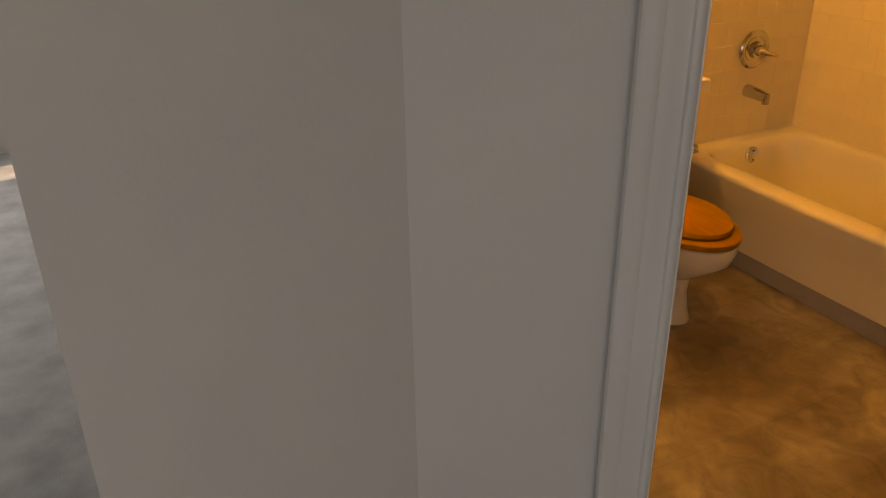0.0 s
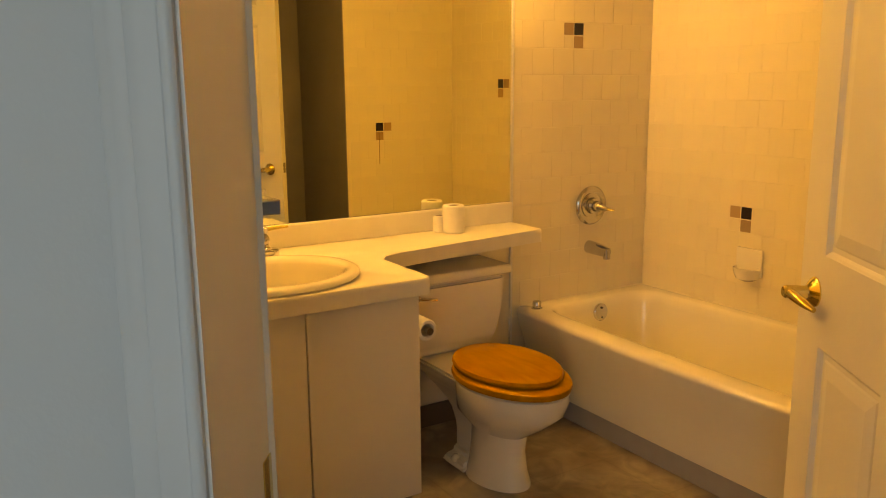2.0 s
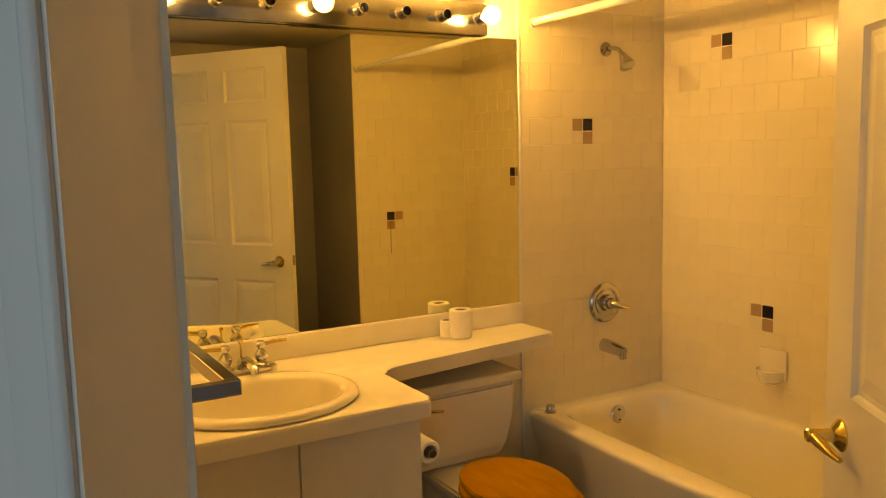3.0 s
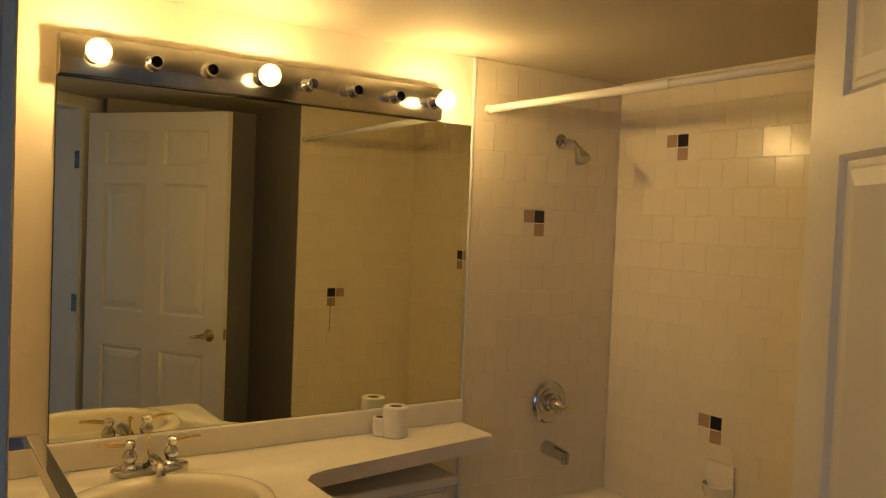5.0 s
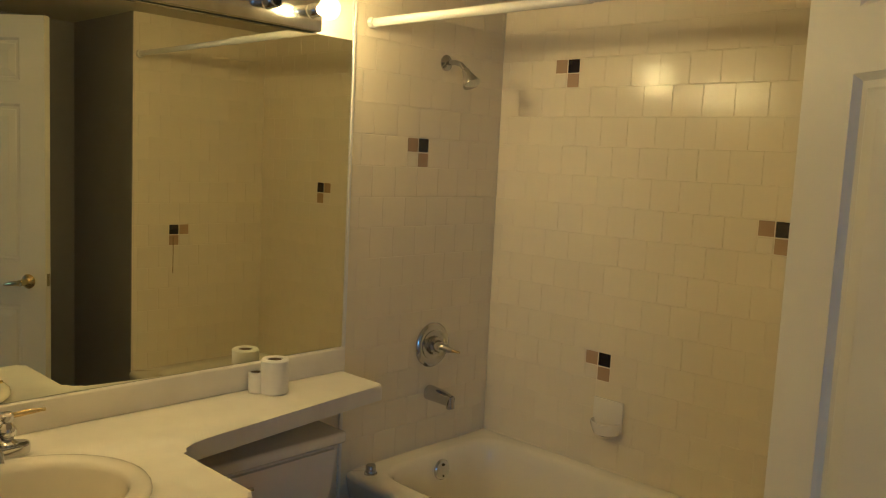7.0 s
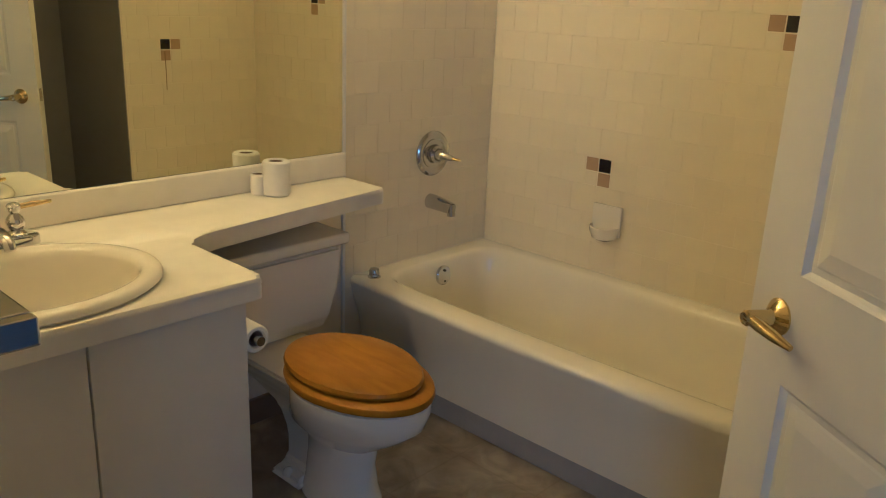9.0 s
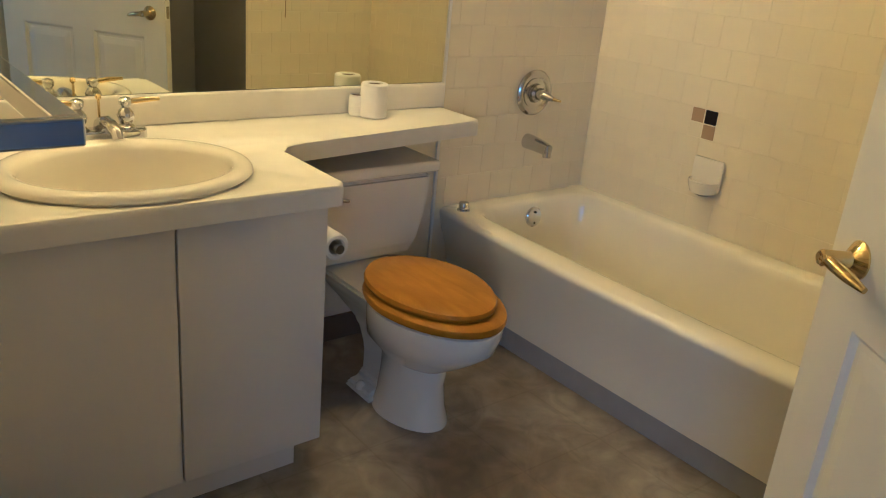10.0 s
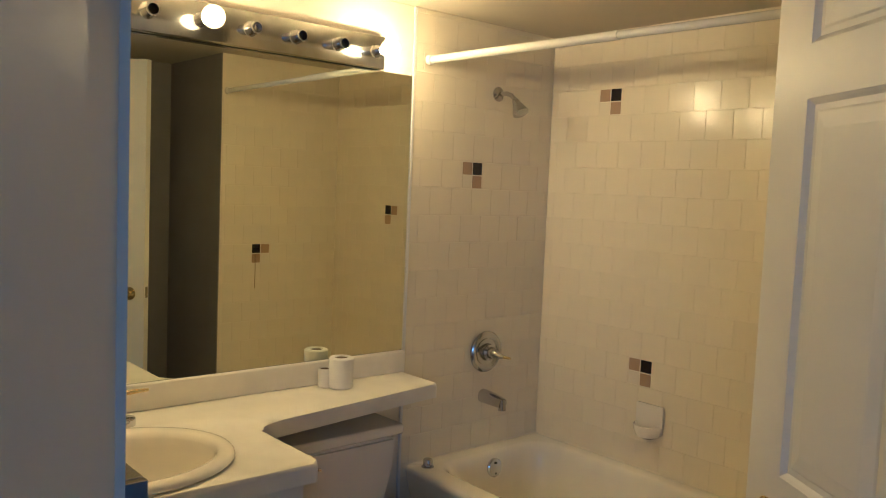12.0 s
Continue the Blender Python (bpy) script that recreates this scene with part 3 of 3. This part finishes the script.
X0, X1, Y0, Y1 = 0.005, EAST - 0.002, 1.762, NORTH - 0.002
BOW = 0.026
loops = [rrect(X0, X1, 1.832, Y1, 0.004, 0.077, 0.008), rrect(X0, X1, 1.818, Y1, 0.004, 0.16, 0.012), rrect(X0, X1, 1.800, Y1, 0.004, 0.26, 0.017), rrect(X0, X1, Y0 + 0.011, Y1, 0.006, 0.335, 0.022),
         rrect(X0, X1, Y0 + 0.002, Y1, 0.006, 0.377, BOW), rrect(X0, X1, Y0, Y1, 0.006, 0.384, BOW), rrect(X0, X1, Y0 + 0.001, Y1, 0.006, 0.391, BOW), rrect(X0, X1, Y0 + 0.006, Y1, 0.006, 0.398, BOW),
         rrect(X0, X1, Y0 + 0.015, Y1 - 0.001, 0.01, RIM, BOW), rrect(0.060, 1.485, Y0 + 0.070, Y1 - 0.045, 0.10, RIM + 0.001, 0.014), rrect(0.072, 1.473, Y0 + 0.081, Y1 - 0.056, 0.10, RIM - 0.004, 0.012),
         rrect(0.080, 1.463, Y0 + 0.088, Y1 - 0.064, 0.10, RIM - 0.016, 0.012), rrect(0.086, 1.450, Y0 + 0.094, Y1 - 0.070, 0.10, RIM - 0.045, 0.010), rrect(0.098, 1.41, Y0 + 0.098, Y1 - 0.080, 0.10, RIM - 0.13),
         rrect(0.118, 1.36, Y0 + 0.115, Y1 - 0.096, 0.11, 0.16), rrect(0.135, 1.32, Y0 + 0.130, Y1 - 0.110, 0.11, 0.115), rrect(0.165, 1.27, Y0 + 0.155, Y1 - 0.135, 0.10, 0.087), rrect(0.21, 1.22, Y0 + 0.19, Y1 - 0.17, 0.09, 0.076),
         rrect(0.35, 1.0, Y0 + 0.28, Y1 - 0.26, 0.05, 0.070)]
bm = rings(bmesh.new(), loops, False, True)
part("shell", bm, M_TUB, tub, "almond enamelled shell with a wide rim")
ov = part("overflow_plate", lathe(bmesh.new(), (0.092, 2.125, 0.345), (1, 0, 0.1), [(0, 0.036), (0.006, 0.036), (0.010, 0.032), (0.012, 0.01), (0.013, 0.001)], 26), M_CHROME, tub, "round chrome overflow plate with two screws")
for s in (-1, 1):
    part("screw", lathe(bmesh.new(), (0.102, 2.125, 0.345 + 0.02 * s), (1, 0, 0.1), [(0, 0.005), (0.004, 0.004), (0.005, 0.001)], 10), M_BLACK, ov, "dark screw")
stub = thing("shower_screen_stub", (0.068, 1.815, RIM), "small grey cylinder fixed on the corner of the tub rim", "tub fitting")
part("body", lathe(bmesh.new(), (0, 0, 0), (0, 0, 1), [(0, 0.022), (0.004, 0.022), (0.006, 0.017), (0.026, 0.017), (0.03, 0.014), (0.031, 0.004)], 20), M_CHROME_OLD, stub)

valve = thing("shower_valve", (0.012, 2.130, 0.775), "chrome shower valve with a round plate and brass-tipped lever", "shower valve")
part("plate", lathe(bmesh.new(), (0, 0, 0), (1, 0, 0), [(0, 0.079), (0.006, 0.079), (0.013, 0.073), (0.016, 0.066), (0.014, 0.058), (0.008, 0.050), (0.009, 0.034), (0.024, 0.030), (0.030, 0.022), (0.046, 0.019), (0.050, 0.012), (0.051, 0.003)], 36), M_CHROME_OLD, valve, "domed chrome escutcheon")
bm = bmesh.new()
tube(bm, [(0.04, 0.0, 0.0), (0.06, 0.004, -0.002), (0.085, 0.014, -0.008)], [0.016, 0.014, 0.008], 14)
hd = part("handle", bm, M_CHROME_OLD, valve, "chrome lever handle")
part("tip", tube(bmesh.new(), [(0.085, 0.014, -0.008), (0.112, 0.024, -0.010)], [0.006, 0.004], 10), M_BRASS, hd, "brass tip")

spout = thing("tub_spout", (0.010, 2.130, 0.603), "dull chrome tub spout on the tiled wall", "tub spout")
part("body", tube(bmesh.new(), [(0, 0, 0), (0.006, 0, 0), (0.05, 0, -0.002), (0.092, 0, -0.006), (0.108, 0, -0.008)], [0.027, 0.027, 0.025, 0.022, 0.020], 22), M_CHROME_OLD, spout)
part("nozzle", lathe(bmesh.new(), (0.102, 0, 0.008), (0.08, 0, -1), [(0, 0.010), (0.001, 0.014), (0.042, 0.015), (0.043, 0.012)], 18), M_CHROME_OLD, spout, "chrome nozzle")

shower = thing("shower_fixture", (0.010, 2.137, 1.748), "chrome shower arm and small head on the tiled wall", "shower")
part("flange", lathe(bmesh.new(), (0, 0, 0), (1, 0, 0), [(0, 0.027), (0.004, 0.027), (0.010, 0.018), (0.014, 0.010)], 24), M_CHROME_OLD, shower, "round chrome flange")
part("arm", tube(bmesh.new(), [(0.004, 0, 0), (0.045, 0, 0.0), (0.070, 0, -0.008), (0.092, 0, -0.028)], 0.0085, 14), M_CHROME_OLD, shower, "bent chrome arm")
part("head", lathe(bmesh.new(), (0.088, 0, -0.024), (0.55, 0, -0.84), [(0, 0.009), (0.006, 0.014), (0.016, 0.014), (0.024, 0.018), (0.055, 0.030), (0.062, 0.030), (0.064, 0.024)], 24), M_CHROME_OLD, shower, "tapered chrome head")

soap = thing("soap_dish", (0.552, NORTH - 0.006, 0.515), "cream ceramic wall soap dish with a scooped tray", "soap dish")
bm = bmesh.new()
box(bm, -0.056, 0.056, -0.012, 0.0, 0.03, 0.135, bevel=0.004)
part("back", bm, M_CHINA, soap)
bm = bmesh.new()
n = 14
outer = [[Vector((0.054 * k * math.cos(math.pi * i / n), -0.008 - 0.060 * k * math.sin(math.pi * i / n), z)) for i in range(n + 1)] + [Vector((-0.054 * k, -0.002, z)), Vector((0.054 * k, -0.002, z))] for k, z in ((0.45, 0.012), (0.78, 0.022), (0.97, 0.048), (1.0, 0.062), (0.92, 0.064), (0.85, 0.050), (0.6, 0.036))]
rings(bm, outer)
part("tray", bm, M_CHINA, soap, "curved ceramic tray")

rod = thing("curtain_rod", (0.005, 1.800, 1.830), "white tension curtain rod in two diameters across the tub", "curtain rod")
part("tube", tube(bmesh.new(), [(0.02, 0, 0), (0.80, 0, -0.005)], 0.0135, 18), M_ROD, rod, "thicker white tube")
part("inner_tube", tube(bmesh.new(), [(0.775, 0, -0.005), (1.52, 0, -0.010)], 0.011, 18), M_ROD, rod, "thinner white tube")
for x, z in ((0.0, 0.0), (1.52, -0.010)):
    part("foot", lathe(bmesh.new(), (x, 0, z), (1, 0, 0), [(0, 0.017), (0.018, 0.017), (0.02, 0.014)], 18), M_ROD, rod, "white rubber foot")

towel = thing("towel_bar", (0.98, SOUTH, 1.103), "square chrome towel bar on the wall beside the door", "towel bar")
part("bar", B(0.0025, 0.4455, 0.097, 0.117, -0.020, 0.0, bevel=0.002), M_CHROME, towel, "flat square-edged chrome bar", smooth=False)
for x in (-0.01, 0.446):
    part("post", B(x, x + 0.012, 0.0, 0.117, -0.020, 0.0, bevel=0.002), M_CHROME, towel, "flat chrome end post", smooth=False)

cord = thing("hanging_cord", (EAST - 0.003, 1.968, 1.01), "thin dark cord hanging on the tiled end wall", "cord")
part("strand", tube(bmesh.new(), [(-0.004, 0, 0.0), (-0.004, 0.001, -0.08), (-0.004, 0.0, -0.17)], 0.0018, 6), M_RUST, cord)

# ---- door ----
HINGE, FREE = Vector((2.175, 0.920)), Vector((1.492, 1.404))
LEN = (FREE - HINGE).length
door = thing("door_1", (HINGE.x, HINGE.y, 0.012), "white six-panel bathroom door standing open", "door", turn=math.degrees(math.atan2(FREE.y - HINGE.y, FREE.x - HINGE.x)))
T = 0.033
ST, MU = 0.108, 0.105
PW = (LEN - 2 * ST - MU) / 2
cols = [(ST, ST + PW), (ST + PW + MU, LEN - ST)]
rowz = [(0.22, 0.735), (0.915, 1.55), (1.64, 1.81)]
H = 1.898
bm = bmesh.new()
for x0, x1 in ((0, ST), (LEN - ST, LEN), (ST + PW, ST + PW + MU)):
    box(bm, x0, x1, 0, T, 0, H)
for z0, z1 in ((0, 0.22), (0.735, 0.915), (1.55, 1.64), (1.81, H)):
    for x0, x1 in cols:
        box(bm, x0, x1, 0.0, T, z0, z1)
leaf = part("leaf", bm, M_DOOR, door, "white door stiles and rails", smooth=False)
for x0, x1 in cols:
    for z0, z1 in rowz:
        bm = bmesh.new()
        def rect(i, y):
            return [Vector((x0 + i, y, z0 + i)), Vector((x1 - i, y, z0 + i)), Vector((x1 - i, y, z1 - i)), Vector((x0 + i, y, z1 - i))]
        rings(bm, [rect(0, 0.0006), rect(0.005, 0.004), rect(0.010, 0.0085), rect(0.020, 0.0085), rect(0.024, 0.0065), rect(0.050, 0.002)], False, True)
        rings(bm, [rect(0, T - 0.0006), rect(0.005, T - 0.004), rect(0.010, T - 0.0085), rect(0.020, T - 0.0085), rect(0.024, T - 0.0065), rect(0.050, T - 0.002)], False, True)
        part("panel", bm, M_DOOR, leaf, smooth=False)
for side in (0, 1):
    y = T if side else 0.0
    s = 1 if side else -1
    kx, kz = LEN - 0.075, 0.836
    bm = bmesh.new()
    lathe(bm, (kx, y, kz), (0, s, 0), [(0, 0.030), (0.003, 0.030), (0.013, 0.019), (0.016, 0.013), (0.020, 0.012), (0.058, 0.013), (0.062, 0.010), (0.060, 0.006)], 26)
    tube(bm, [(kx + 0.004, y + 0.052 * s, kz), (kx - 0.025, y + 0.049 * s, kz - 0.003), (kx - 0.055, y + 0.043 * s, kz - 0.008), (kx - 0.085, y + 0.034 * s, kz - 0.015)], [0.009, 0.0105, 0.0095, 0.005], 14)
    part("lever_handle", bm, M_BRASS, door, "polished brass lever handle on a round rose")
part("latch", B(LEN, LEN + 0.0015, 0.008, 0.025, 0.82, 0.87), M_STEEL, door, "dull latch plate")
for z in (0.22, 0.93, 1.66):
    bm = bmesh.new()
    lathe(bm, (-0.006, T * 0.5, z - 0.045), (0, 0, 1), [(0, 0.006), (0.09, 0.006)], 12)
    part("hinge", bm, M_STEEL, door, "dull steel hinge barrel")
for z in (0.24, 0.945, 1.675):
    p = JR - D * 0.002 + N * 0.008
    bm = bmesh.new()
    wall_block(bm, p, p + D * 0.0015, N, 0.03, z - 0.045, z + 0.045)
    part("hinge_leaf", bm, M_STEEL, jamb_r, "dull steel hinge leaf")
p = JL + D * 0.0 + N * 0.012
bm = bmesh.new()
wall_block(bm, p, p + D * 0.0015, N, 0.028, 0.82, 0.88)
part("strike_plate", bm, M_BRASS, jamb_l, "brass strike plate")

# ---- wall tiles: pieces of the tiled walls ----
PX, PZ, G = 0.1005, 0.0985, 0.0018
Z_A = 1.737  # centre of the row of the topmost accent


def tile_mesh(name, w, h, mat):
    bm = bmesh.new()
    b = 0.0010
    rings(bm, [[Vector((x * w / 2, 0, z * h / 2)) for x, z in ((-1, -1), (1, -1), (1, 1), (-1, 1))],
               [Vector((x * w / 2, -0.0004, z * h / 2)) for x, z in ((-1, -1), (1, -1), (1, 1), (-1, 1))],
               [Vector((x * (w / 2 - b), -0.0010, z * (h / 2 - b))) for x, z in ((-1, -1), (1, -1), (1, 1), (-1, 1))]], False, True)
    bmesh.ops.recalc_face_normals(bm, faces=bm.faces)
    for v in bm.verts:
        v.co *= U
    me = bpy.data.meshes.new(name)
    bm.to_mesh(me)
    bm.free()
    me.materials.append(mat)
    return me


MESHES = {}


def lay(wall, place, w, h, mat):
    key = (round(w, 4), round(h, 4), mat.name)
    if key not in MESHES:
        MESHES[key] = tile_mesh("tile", w, h, mat)
    ob = new("tile", MESHES[key])
    ob.parent = wall
    ob.matrix_basis = place
    ob["kind"] = "structure"


def tile_wall(wall, s0, s1, z0, at, turn, s_ref, shift_odd, motifs, mirrored=False, drop=0.0):
    """Running bond from s0 to s1 along the wall, rows down from the ceiling; motifs maps a row to the centre of its accent."""
    for row in range(-3, 20):
        zc = Z_A - drop - row * PZ
        lo, hi = max(zc - PZ / 2, z0), min(zc + PZ / 2, CEIL)
        if hi - lo < 0.012:
            continue
        off = s_ref + (PX / 2 if (row % 2) != shift_odd else 0)
        k = math.floor((s0 - off) / PX) - 1
        while True:
            c = off + k * PX
            k += 1
            a, b = max(c - PX / 2, s0), min(c + PX / 2, s1)
            if c - PX / 2 > s1:
                break
            if b - a < 0.012:
                continue
            wobble = random.uniform(-0.25, 0.25)
            if row in motifs and abs(c - motifs[row]) < PX * 0.3:
                q = PX / 2
                sx = -1 if mirrored else 1
                for dx, dz, m in ((-1, 1, M_TILE_T), (1, 1, M_TILE_B), (1, -1, M_TILE_T), (-1, -1, M_TILE_W)):
                    p = at((c + sx * dx * q / 2), zc + dz * PZ / 4)
                    lay(wall, pose(*(v * U for v in p), 0, 0, turn), q - 0.0045, PZ / 2 - 0.0045, m)
                continue
            p = at((a + b) / 2, (lo + hi) / 2)
            lay(wall, pose(*(v * U for v in p), wobble * 2.0, 0, turn + wobble * 1.2), b - a - G, hi - lo - G, M_TILE)


tile_wall(wall_north, 0.008, EAST - 0.004, RIM - 0.002, lambda s, z: (s, NORTH - 0.0003, z), 0, 0.291, 0, {0: 0.291, 5: 1.045, 10: 0.492})
tile_wall(grout_west, 1.742, NORTH - 0.004, RIM - 0.002, lambda s, z: (0.0043, s, z), 90, 2.028, 1, {3: 2.028})
tile_wall(wall_end, TUB_Y + 0.004, NORTH - 0.004, RIM - 0.002, lambda s, z: (EAST - 0.0003, s, z), -90, 2.0, 1, {7: 2.0}, mirrored=True, drop=0.03)
